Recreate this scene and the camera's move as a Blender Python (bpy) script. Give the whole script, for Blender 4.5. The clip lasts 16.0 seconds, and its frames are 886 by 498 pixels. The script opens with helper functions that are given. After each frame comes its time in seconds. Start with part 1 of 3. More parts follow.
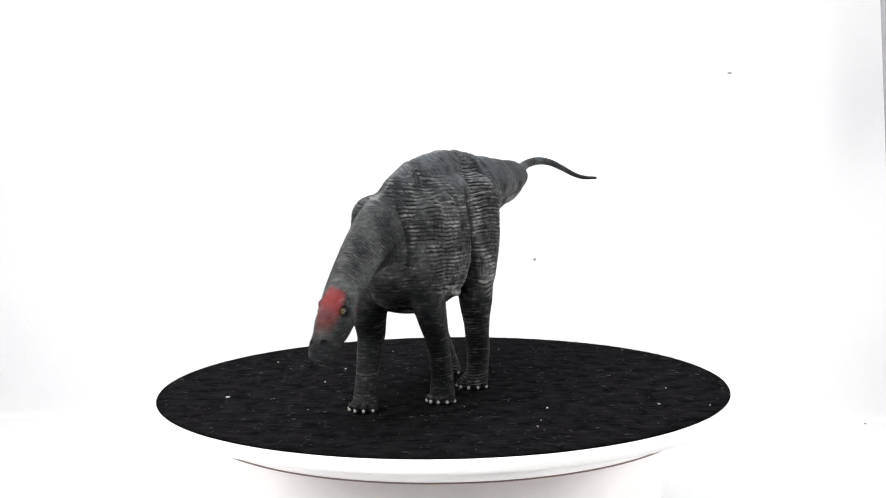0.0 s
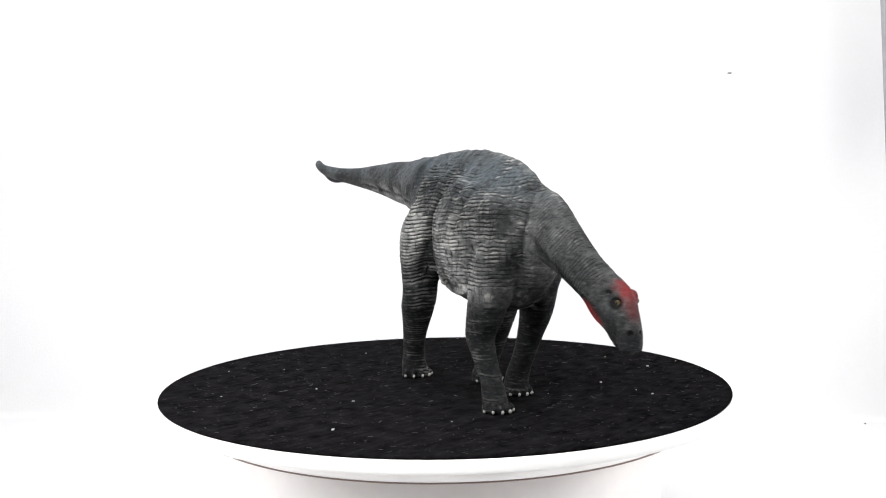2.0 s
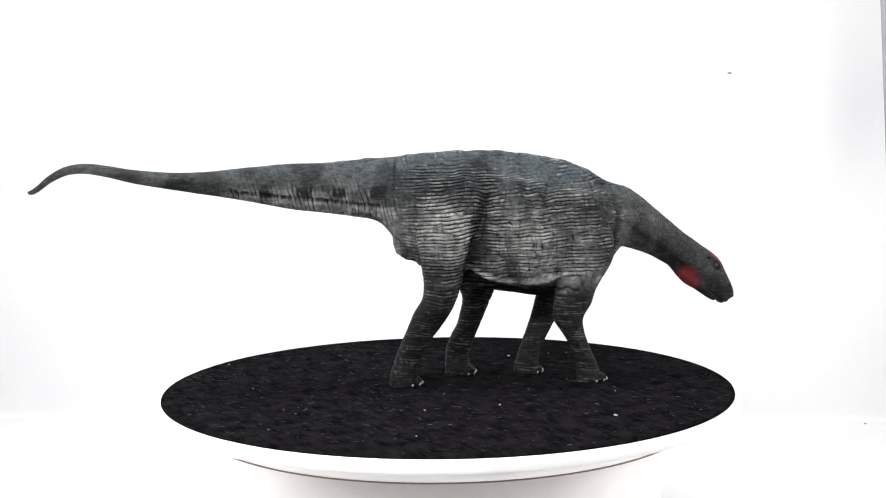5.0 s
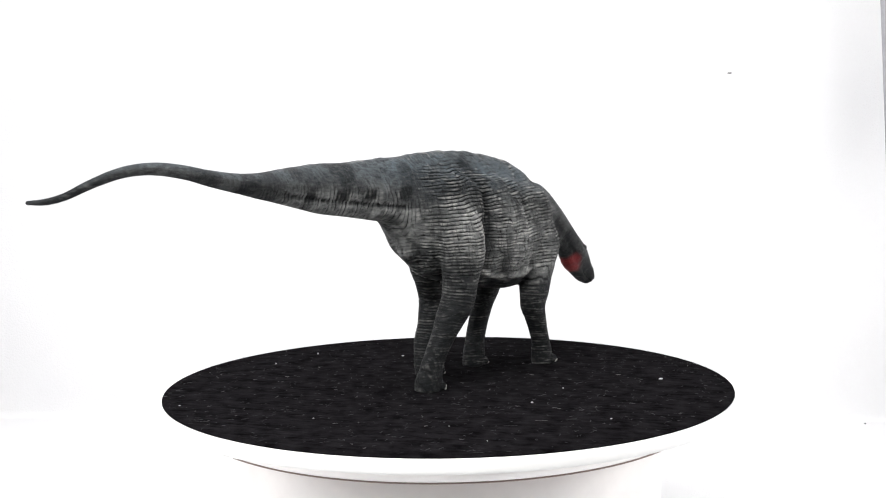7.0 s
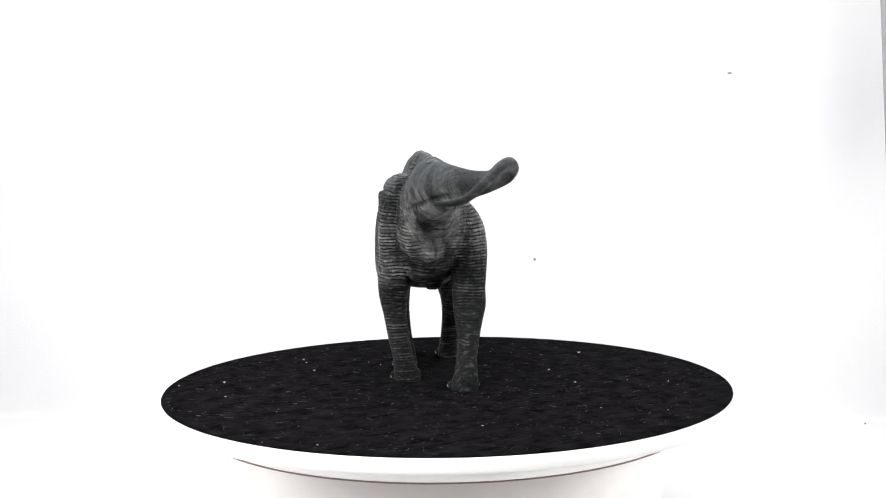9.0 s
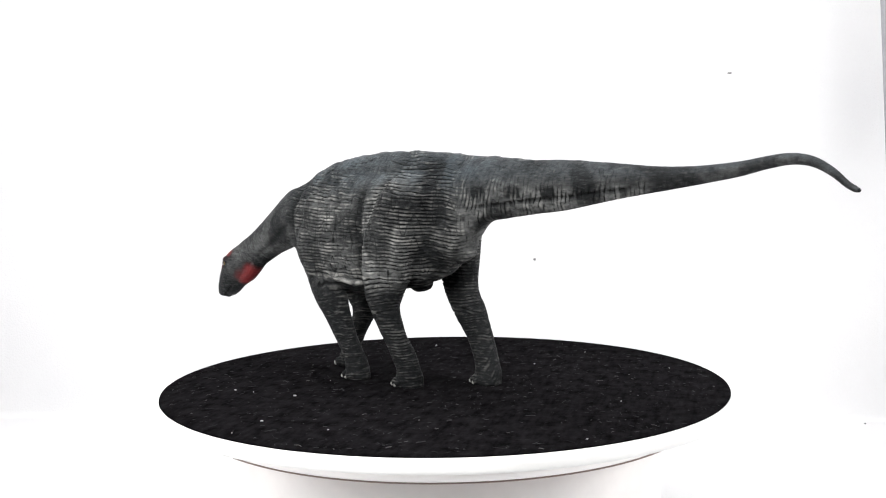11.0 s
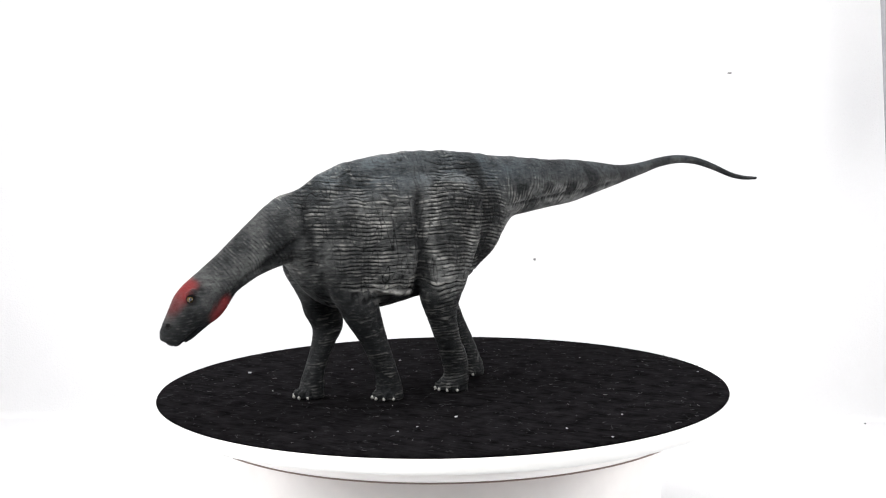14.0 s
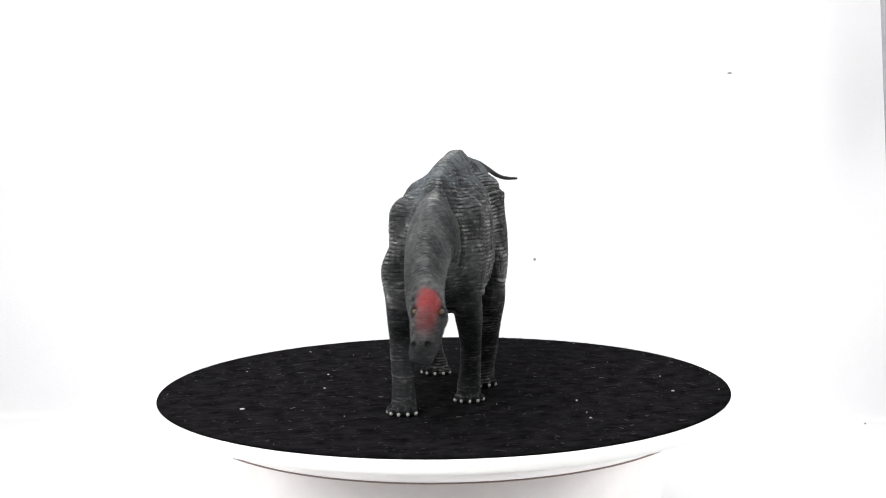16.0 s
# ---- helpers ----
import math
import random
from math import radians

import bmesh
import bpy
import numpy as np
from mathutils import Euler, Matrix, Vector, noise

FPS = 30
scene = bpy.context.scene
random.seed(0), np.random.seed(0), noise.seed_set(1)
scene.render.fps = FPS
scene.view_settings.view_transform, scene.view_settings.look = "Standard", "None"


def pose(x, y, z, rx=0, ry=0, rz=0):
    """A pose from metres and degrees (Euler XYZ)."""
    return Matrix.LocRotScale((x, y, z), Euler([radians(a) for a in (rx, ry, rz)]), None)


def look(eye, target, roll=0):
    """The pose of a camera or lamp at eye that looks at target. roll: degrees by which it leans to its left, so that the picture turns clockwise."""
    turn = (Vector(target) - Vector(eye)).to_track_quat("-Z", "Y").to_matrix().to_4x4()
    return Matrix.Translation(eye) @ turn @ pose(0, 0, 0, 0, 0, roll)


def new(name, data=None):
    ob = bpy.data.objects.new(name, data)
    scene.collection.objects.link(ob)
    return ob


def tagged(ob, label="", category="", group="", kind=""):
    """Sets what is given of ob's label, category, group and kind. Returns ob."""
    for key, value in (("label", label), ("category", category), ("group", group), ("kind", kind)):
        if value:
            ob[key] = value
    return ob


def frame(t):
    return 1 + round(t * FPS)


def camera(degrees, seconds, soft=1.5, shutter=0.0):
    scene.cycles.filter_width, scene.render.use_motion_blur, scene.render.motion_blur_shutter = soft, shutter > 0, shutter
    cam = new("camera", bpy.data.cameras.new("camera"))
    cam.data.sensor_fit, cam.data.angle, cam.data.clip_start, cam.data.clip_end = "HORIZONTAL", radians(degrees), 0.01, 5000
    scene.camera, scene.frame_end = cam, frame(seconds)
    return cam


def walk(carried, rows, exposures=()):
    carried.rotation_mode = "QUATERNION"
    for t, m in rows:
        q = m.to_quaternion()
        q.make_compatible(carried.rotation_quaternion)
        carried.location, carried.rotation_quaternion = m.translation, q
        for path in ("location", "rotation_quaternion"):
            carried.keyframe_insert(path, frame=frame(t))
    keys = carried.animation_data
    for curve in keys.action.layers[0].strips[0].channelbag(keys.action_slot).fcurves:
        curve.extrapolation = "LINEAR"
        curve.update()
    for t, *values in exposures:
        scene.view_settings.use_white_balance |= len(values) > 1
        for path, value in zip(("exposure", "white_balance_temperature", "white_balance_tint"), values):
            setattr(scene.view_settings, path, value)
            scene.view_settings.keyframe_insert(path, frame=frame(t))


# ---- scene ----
# ---- camera ----
cam = camera(43.74, 16.0, soft=1.1, shutter=0.3)
EYE = (0.0, -0.4908, 0.0998)
AIM = (-0.0003, 0.5060, 0.0187)
CAM_POSE = look(EYE, AIM, -0.87)
walk(cam, [(0.0, CAM_POSE), (16.0, CAM_POSE)], exposures=[(0.0, 0.0), (16.0, 0.0)])

# ---- light ----
world = bpy.data.worlds.new("room_world")
scene.world = world
world.use_nodes = True
world.node_tree.nodes["Background"].inputs[0].default_value = (0.93, 0.96, 1.0, 1)
world.node_tree.nodes["Background"].inputs[1].default_value = 0.11


def area_lamp(name, m, sx, sy, watts, colour):
    la = bpy.data.lights.new(name, "AREA")
    la.shape, la.size, la.size_y, la.energy, la.color = "RECTANGLE", sx, sy, watts, colour
    ob = new(name, la)
    ob.matrix_world = m
    return ob


# the tent's own lights, overhead and at the front
area_lamp("led_or_fill_light", pose(-0.02, 0.06, 0.448, 0, 0, 0), 0.44, 0.08, 1.8, (1.0, 0.985, 0.97))
area_lamp("led_or_fill_light", look((-0.13, -0.37, 0.34), (0, 0.02, 0.0)), 0.32, 0.06, 2.85, (1.0, 0.985, 0.97))
# two unseen fill lamps, added low at the sides to brighten the drum
area_lamp("led_or_fill_light", look((-0.33, -0.06, 0.0), (0, -0.03, -0.03)), 0.30, 0.05, 0.3, (1.0, 0.985, 0.97))
area_lamp("led_or_fill_light", look((0.33, -0.06, 0.0), (0, -0.03, -0.03)), 0.30, 0.05, 0.3, (1.0, 0.985, 0.97))

# ---- turntable angle ----
KNOT_T = (0.0, 2.1, 4.2, 6.3, 9.2, 11.3, 13.6, 16.0)
KNOT_D = (-0.2, 0.8, -0.2, -1.5, -2.3, -1.1, -0.4, 0.5)
RATE = 23.40
HEADING = -107.5


def table_angle(t):
    """Degrees turned at t seconds: an even rate and a small, smooth drift."""
    n = len(KNOT_T)
    i = max(0, min(n - 2, sum(1 for k in KNOT_T[1:] if k <= t)))
    def slope(j):
        a, b = max(0, j - 1), min(n - 1, j + 1)
        return (KNOT_D[b] - KNOT_D[a]) / (KNOT_T[b] - KNOT_T[a])
    h = KNOT_T[i + 1] - KNOT_T[i]
    u = (t - KNOT_T[i]) / h
    d = ((2 * u**3 - 3 * u**2 + 1) * KNOT_D[i] + (u**3 - 2 * u**2 + u) * h * slope(i)
         + (3 * u**2 - 2 * u**3) * KNOT_D[i + 1] + (u**3 - u**2) * h * slope(i + 1))
    return RATE * t + d


# ---- material helpers ----
class Mat:
    """A small builder for node materials."""

    def __init__(self, name, rough=0.6, spec=0.5, metal=0.0):
        self.m = bpy.data.materials.new(name)
        self.m.use_nodes = True
        self.t = self.m.node_tree
        self.b = self.t.nodes["Principled BSDF"]
        self.b.inputs["Roughness"].default_value = rough
        self.b.inputs["Specular IOR Level"].default_value = spec
        self.b.inputs["Metallic"].default_value = metal

    def node(self, kind):
        return self.t.nodes.new(kind)

    def link(self, a, b):
        self.t.links.new(a, b)

    def put(self, sock, v):
        if hasattr(v, "is_linked"):
            self.link(v, sock)
        else:
            sock.default_value = v

    def coords(self, scale=(1, 1, 1), kind="Object"):
        tc = self.node("ShaderNodeTexCoord")
        mp = self.node("ShaderNodeMapping")
        mp.inputs["Scale"].default_value = scale
        self.link(tc.outputs[kind], mp.inputs[0])
        return mp.outputs[0]

    def noise(self, scale, detail=3.0, rough=0.55, vec=None):
        n = self.node("ShaderNodeTexNoise")
        n.inputs["Scale"].default_value = scale
        n.inputs["Detail"].default_value = detail
        n.inputs["Roughness"].default_value = rough
        self.link(vec if vec is not None else self.coords(), n.inputs["Vector"])
        return n.outputs["Fac"]

    def ramp(self, fac, stops):
        r = self.node("ShaderNodeValToRGB")
        el = r.color_ramp.elements
        while len(el) < len(stops):
            el.new(0.5)
        for e, (p, c) in zip(el, stops):
            e.position = p
            e.color = (*c, 1) if not isinstance(c, (int, float)) else (c, c, c, 1)
        self.link(fac, r.inputs[0])
        return r.outputs[0]

    def math(self, op, a, b=0.0, clamp=False):
        n = self.node("ShaderNodeMath")
        n.operation, n.use_clamp = op, clamp
        self.put(n.inputs[0], a)
        self.put(n.inputs[1], b)
        return n.outputs[0]

    def mix(self, fac, a, b, blend="MIX"):
        n = self.node("ShaderNodeMix")
        n.data_type, n.blend_type = "RGBA", blend
        self.put(n.inputs[0], fac)
        self.put(n.inputs[6], a if hasattr(a, "is_linked") else (*a, 1))
        self.put(n.inputs[7], b if hasattr(b, "is_linked") else (*b, 1))
        return n.outputs[2]

    def attr(self, name):
        n = self.node("ShaderNodeAttribute")
        n.attribute_name = name
        return n.outputs["Fac"]

    def bump(self, height, strength, distance):
        n = self.node("ShaderNodeBump")
        n.inputs["Strength"].default_value = strength
        n.inputs["Distance"].default_value = distance
        self.link(height, n.inputs["Height"])
        self.link(n.outputs[0], self.b.inputs["Normal"])

    def colour(self, v):
        self.put(self.b.inputs["Base Color"], v if hasattr(v, "is_linked") else (*v, 1))

    def rough(self, v):
        self.put(self.b.inputs["Roughness"], v)


def fabric_material():
    k = Mat("white_tent_fabric", 0.9, 0.2)
    big = k.noise(7.0, 2.0)
    k.colour(k.mix(k.ramp(big, [(0.3, 0.0), (0.7, 1.0)]), (0.69, 0.695, 0.71), (0.735, 0.735, 0.742)))
    weave = k.noise(900.0, 1.0)
    k.bump(k.math("ADD", k.math("MULTIPLY", weave, 0.05), big), 0.25, 0.02)
    return k.m


def plastic_material(name, col, rough):
    k = Mat(name, rough, 0.5)
    n = k.noise(60.0, 4.0)
    dark = tuple(c * 0.93 for c in col)
    k.colour(k.mix(k.ramp(n, [(0.35, 0.0), (0.7, 1.0)]), dark, col))
    k.bump(k.noise(500.0, 2.0), 0.04, 0.0006)
    return k.m


def felt_material():
    k = Mat("black_felt", 1.0, 0.0)
    k.b.inputs["Sheen Weight"].default_value = 0.004
    k.b.inputs["Sheen Roughness"].default_value = 0.4
    fine = k.noise(1500.0, 3.0, 0.7)
    mid = k.noise(120.0, 4.0, 0.65)
    streak = k.noise(1.0, 3.0, 0.6, k.coords((90, 420, 300)))
    base = k.mix(k.ramp(k.math("ADD", k.math("MULTIPLY", mid, 0.6), k.math("MULTIPLY", streak, 0.4)), [(0.38, 0.0), (0.66, 1.0)]), (0.0028, 0.0026, 0.0031), (0.0165, 0.0156, 0.0172))
    fluff = k.math("MULTIPLY", k.ramp(fine, [(0.60, 0.0), (0.80, 1.0)]), k.ramp(streak, [(0.45, 0.0), (0.7, 1.0)]))
    k.colour(k.mix(k.math("MULTIPLY", fluff, 0.5), base, (0.05, 0.05, 0.055)))
    k.bump(k.math("ADD", fine, k.math("MULTIPLY", mid, 0.8)), 0.7, 0.0012)
    lean = k.node("ShaderNodeVectorTransform")
    lean.vector_type, lean.convert_from, lean.convert_to = "NORMAL", "OBJECT", "WORLD"
    lean.inputs[0].default_value = (-0.30, 0.64, 1.0)
    k.link(lean.outputs[0], k.b.inputs["Normal"].links[0].from_node.inputs["Normal"])
    return k.m


def hide_material():
    """Painted vinyl hide: dark blue-grey, crease shade coloured in with the dark wash, and dry-brushed pale on the
    ridges.
    """
    k = Mat("painted_grey_hide", 0.62, 0.10)
    relief = k.attr("relief")
    n1 = k.noise(95.0, 4.0, 0.6)
    n2 = k.noise(420.0, 3.0, 0.6)
    n3 = k.noise(170.0, 3.0, 0.6, k.coords((1, 1, 1.8)))
    base = k.mix(k.ramp(n1, [(0.3, 0.0), (0.7, 1.0)]), (0.014, 0.0155, 0.017), (0.076, 0.079, 0.079))
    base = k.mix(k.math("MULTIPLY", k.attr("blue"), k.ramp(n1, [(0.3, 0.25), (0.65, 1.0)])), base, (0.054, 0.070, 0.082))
    pale = k.math("MULTIPLY", k.attr("pale"), k.ramp(n3, [(0.30, 0.15), (0.62, 1.0)]))
    base = k.mix(k.math("MULTIPLY", pale, 0.78), base, (0.27, 0.275, 0.27))
    # the hide's dark paint and the painted shade of its folds share this mask
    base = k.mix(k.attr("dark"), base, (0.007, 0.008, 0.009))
    streak = k.noise(620.0, 3.0, 0.65, k.coords((0.55, 0.55, 1.9)))
    base = k.mix(1.0, base, k.ramp(streak, [(0.28, 0.45), (0.5, 1.0), (0.74, 1.0)]), "MULTIPLY")
    base = k.mix(k.math("MULTIPLY", k.ramp(streak, [(0.56, 0.0), (0.75, 1.0)]), 0.22), base, (0.20, 0.20, 0.19))
    # pale paint dragged over the ridges, more where the hide is light
    ridge = k.math("MULTIPLY", k.ramp(relief, [(0.58, 0.0), (0.88, 1.0)]), k.ramp(n3, [(0.36, 0.10), (0.62, 1.0)]))
    amount = k.math("ADD", k.math("MULTIPLY", k.attr("pale"), 0.55), 0.60)
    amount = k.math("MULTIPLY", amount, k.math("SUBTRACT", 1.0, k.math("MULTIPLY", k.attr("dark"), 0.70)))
    base = k.mix(k.math("MULTIPLY", ridge, amount), base, (0.36, 0.355, 0.335))
    # near-black in the grooves: dark wash, and crease shade put into the colour
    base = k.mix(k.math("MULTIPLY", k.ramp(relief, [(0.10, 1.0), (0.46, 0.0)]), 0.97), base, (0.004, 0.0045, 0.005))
    red = k.math("MULTIPLY", k.attr("red"), k.ramp(n3, [(0.25, 0.72), (0.6, 1.0)]))
    base = k.mix(red, base, (0.155, 0.020, 0.021))
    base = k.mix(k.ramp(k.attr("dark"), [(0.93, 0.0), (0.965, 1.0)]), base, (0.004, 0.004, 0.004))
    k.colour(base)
    k.rough(k.math("MULTIPLY_ADD", n2, 0.2))
    k.b.inputs["Roughness"].links[0].from_node.inputs[2].default_value = 0.50
    k.bump(k.math("ADD", n2, k.math("MULTIPLY", k.noise(1400.0, 2.0), 0.5)), 0.7, 0.0007)
    return k.m


FABRIC = fabric_material()
WHITE = plastic_material("white_plastic", (0.86, 0.86, 0.85), 0.35)
CREAM = plastic_material("cream_plastic", (0.95, 0.925, 0.91), 0.38)
FELT = felt_material()
HIDE = hide_material()


def plain_material(name, col, rough, spec=0.5):
    k = Mat(name, rough, spec)
    n = k.noise(700.0, 3.0)
    k.colour(k.mix(n, tuple(c * 0.8 for c in col), tuple(min(1, c * 1.15) for c in col)))
    return k.m


def lint_material():
    k = Mat("grey_lint", 0.95, 0.1)
    geo = k.node("ShaderNodeNewGeometry")
    k.colour(k.ramp(geo.outputs["Random Per Island"], [(0.0, (0.010, 0.010, 0.011)), (0.55, (0.028, 0.027, 0.029)), (0.90, (0.045, 0.044, 0.047)), (1.0, (0.11, 0.105, 0.11))]))
    return k.m


NAIL = plain_material("pale_nail_paint", (0.34, 0.34, 0.32), 0.35)
EYE_AMBER = plain_material("amber_eye_paint", (0.085, 0.055, 0.018), 0.12, 0.8)
PUPIL = plain_material("black_gloss_paint", (0.01, 0.01, 0.01), 0.1, 0.8)
# brown of the shadow line under the collar, given as a colour
SHADE_LINE = plain_material("shade_line_brown", (0.22, 0.16, 0.14), 0.7)
LINT = plain_material("white_lint", (0.50, 0.50, 0.52), 0.9, 0.1)
LINT_GREY = lint_material()
SPECK = plain_material("grey_speck", (0.20, 0.20, 0.20), 0.9, 0.1)
FRAME_GREY = plain_material("grey_tent_frame", (0.30, 0.30, 0.32), 0.7)


# ---- mesh helpers ----
def part(name, bm, material, parent=None, label="", smooth=True):
    me = bpy.data.meshes.new(name)
    bm.to_mesh(me)
    bm.free()
    me.materials.append(material)
    if smooth:
        for f in me.polygons:
            f.use_smooth = True
    ob = new(name, me)
    ob.parent = parent
    if label:
        ob["label"] = label
    return ob


def box_bm(sx, sy, sz, at=(0, 0, 0), bevel=0.0):
    bm = bmesh.new()
    bmesh.ops.create_cube(bm, size=1.0, matrix=Matrix.Translation(at) @ Matrix.Diagonal((sx, sy, sz, 1)))
    if bevel:
        bmesh.ops.bevel(bm, geom=bm.edges[:], offset=bevel, segments=2, affect="EDGES", profile=0.5)
    return bm


def lathe_bm(profile, segments=160):
    """A solid of revolution about z from (radius, height) pairs, closed at the axis."""
    bm = bmesh.new()
    rings = []
    for r, z in profile:
        if r < 1e-6:
            rings.append([bm.verts.new((0, 0, z))])
        else:
            rings.append([bm.verts.new((r * math.cos(2 * math.pi * i / segments), r * math.sin(2 * math.pi * i / segments), z))
                          for i in range(segments)])
    for a, b in zip(rings, rings[1:]):
        for i in range(segments):
            j = (i + 1) % segments
            vs = [a[i % len(a)], b[i % len(b)], b[j % len(b)], a[j % len(a)]]
            vs = list(dict.fromkeys(vs))
            if len(vs) > 2:
                bm.faces.new(vs)
    bmesh.ops.recalc_face_normals(bm, faces=bm.faces[:])
    return bm


# ---- light tent ----
TENT_TURN = -4.7
TENT = pose(0.0, 0.278, -0.085, 0, 0, TENT_TURN)


def tent_sheet(name, w, h, m, label, waves=0.0, grid=48, seed=0.0):
    """A thick cloth sheet with soft creases, w wide and h high, its face towards -y."""
    bm = bmesh.new()
    bmesh.ops.create_grid(bm, x_segments=grid, y_segments=grid, size=0.5)
    for v in bm.verts:
        x, z = v.co.x * w, (v.co.y + 0.5) * h
        d = waves * (noise.noise((x * 9 + seed, z * 5, seed)) + 0.4 * noise.noise((x * 25, z * 14 + seed, 3.0)))
        v.co = (x, d, z)
    bmesh.ops.recalc_face_normals(bm, faces=bm.faces[:])
    bmesh.ops.solidify(bm, geom=bm.faces[:], thickness=0.0015)
    ob = part(name, bm, FABRIC)
    ob.matrix_world = m
    return tagged(ob, label, "backdrop", "", "structure")


def sweep_mesh():
    """One cloth sheet: the floor, a soft bend, and the back wall, in the tent's space."""
    run = [(-0.62, 0.0), (-0.40, 0.0), (-0.25, 0.0), (-0.15, 0.0), (-0.08, 0.0), (-0.04, 0.0), (-0.006, 0.0002), (-0.003, 0.001), (-0.001, 0.003), (0.0, 0.007)]
    run += [(0.0, 0.007 + 0.533 * i / 40) for i in range(1, 41)]
    cols = 72
    bm = bmesh.new()
    rows = []
    for k, (d, h) in enumerate(run):
        row = []
        for i in range(cols + 1):
            x = -0.365 + 0.73 * i / cols
            up = ease1(h, 0.02, 0.10)
            w = up * (0.0032 * noise.noise((x * 8 + 2.0, h * 5, 1.0)) + 0.0012 * noise.noise((x * 22, h * 12 + 4.0, 3.0)))
            # the cloth bulges softly towards its sides
            side = up * 0.002 * ease1(abs(x), 0.18, 0.30)
            row.append(bm.verts.new((x, d + w - side, h + (1 - up) * 0.0006 * noise.noise((x * 12, d * 12, 7.0)))))
        rows.append(row)
    for a, b in zip(rows, rows[1:]):
        for i in range(cols):
            bm.faces.new((a[i], a[i + 1], b[i + 1], b[i]))
    bmesh.ops.recalc_face_normals(bm, faces=bm.faces[:])
    bmesh.ops.solidify(bm, geom=bm.faces[:], thickness=0.0015)
    return bm


def ease1(v, lo, hi):
    u = max(0.0, min(1.0, (v - lo) / (hi - lo)))
    return u * u * (3 - 2 * u)


def build_tent():
    sw = part("backdrop", sweep_mesh(), FABRIC)
    sw.matrix_world = TENT
    tagged(sw, "white cloth backdrop sweeping from floor to back wall", "backdrop", "", "structure")
    tent_sheet("wall_left", 0.70, 0.56, TENT @ pose(-0.364, -0.31, -0.004, 0, 0, 90), "white translucent fabric side wall of a light tent", 0.002, 24, 5.0)
    tent_sheet("wall_right", 0.70, 0.56, TENT @ pose(0.364, -0.31, -0.004, 0, 0, -90), "white translucent fabric side wall of a light tent", 0.002, 24, 9.0)
    for at, size in (((0.195, -0.0052, 0.2395), (0.0016, 0.0006, 0.0006)), ((0.0635, -0.0042, 0.1150), (0.0009, 0.0005, 0.0008)), ((0.284, -0.016, 0.0035), (0.0008, 0.0006, 0.0006)),
                     ((-0.105, -0.43, 0.0004), (0.0009, 0.0005, 0.0003))):
        bm = bmesh.new()
        bmesh.ops.create_icosphere(bm, subdivisions=2, radius=1.0, matrix=Matrix.Translation(at) @ Matrix.Diagonal((*size, 1)))
        part("speck", bm, SPECK, sw, "dark speck of dirt on white cloth")
    # the tent's grey edge strip, at the side of the back wall
    strip = part("trim", box_bm(0.030, 0.006, 0.32, (0.015, 0, 0.16), 0.002), FRAME_GREY)
    strip.matrix_world = pose(0.2782, 0.20, 0.080, 0, -3.0, 0)
    tagged(strip, "grey fabric edge strip of a light tent", "trim", "", "structure")
    ce = part("ceiling", box_bm(0.74, 0.70, 0.004, (0, -0.33, 0.552)), FABRIC, smooth=False)
    ce.matrix_world = TENT
    tagged(ce, "plain white fabric roof of a light tent", "ceiling", "", "structure")


build_tent()


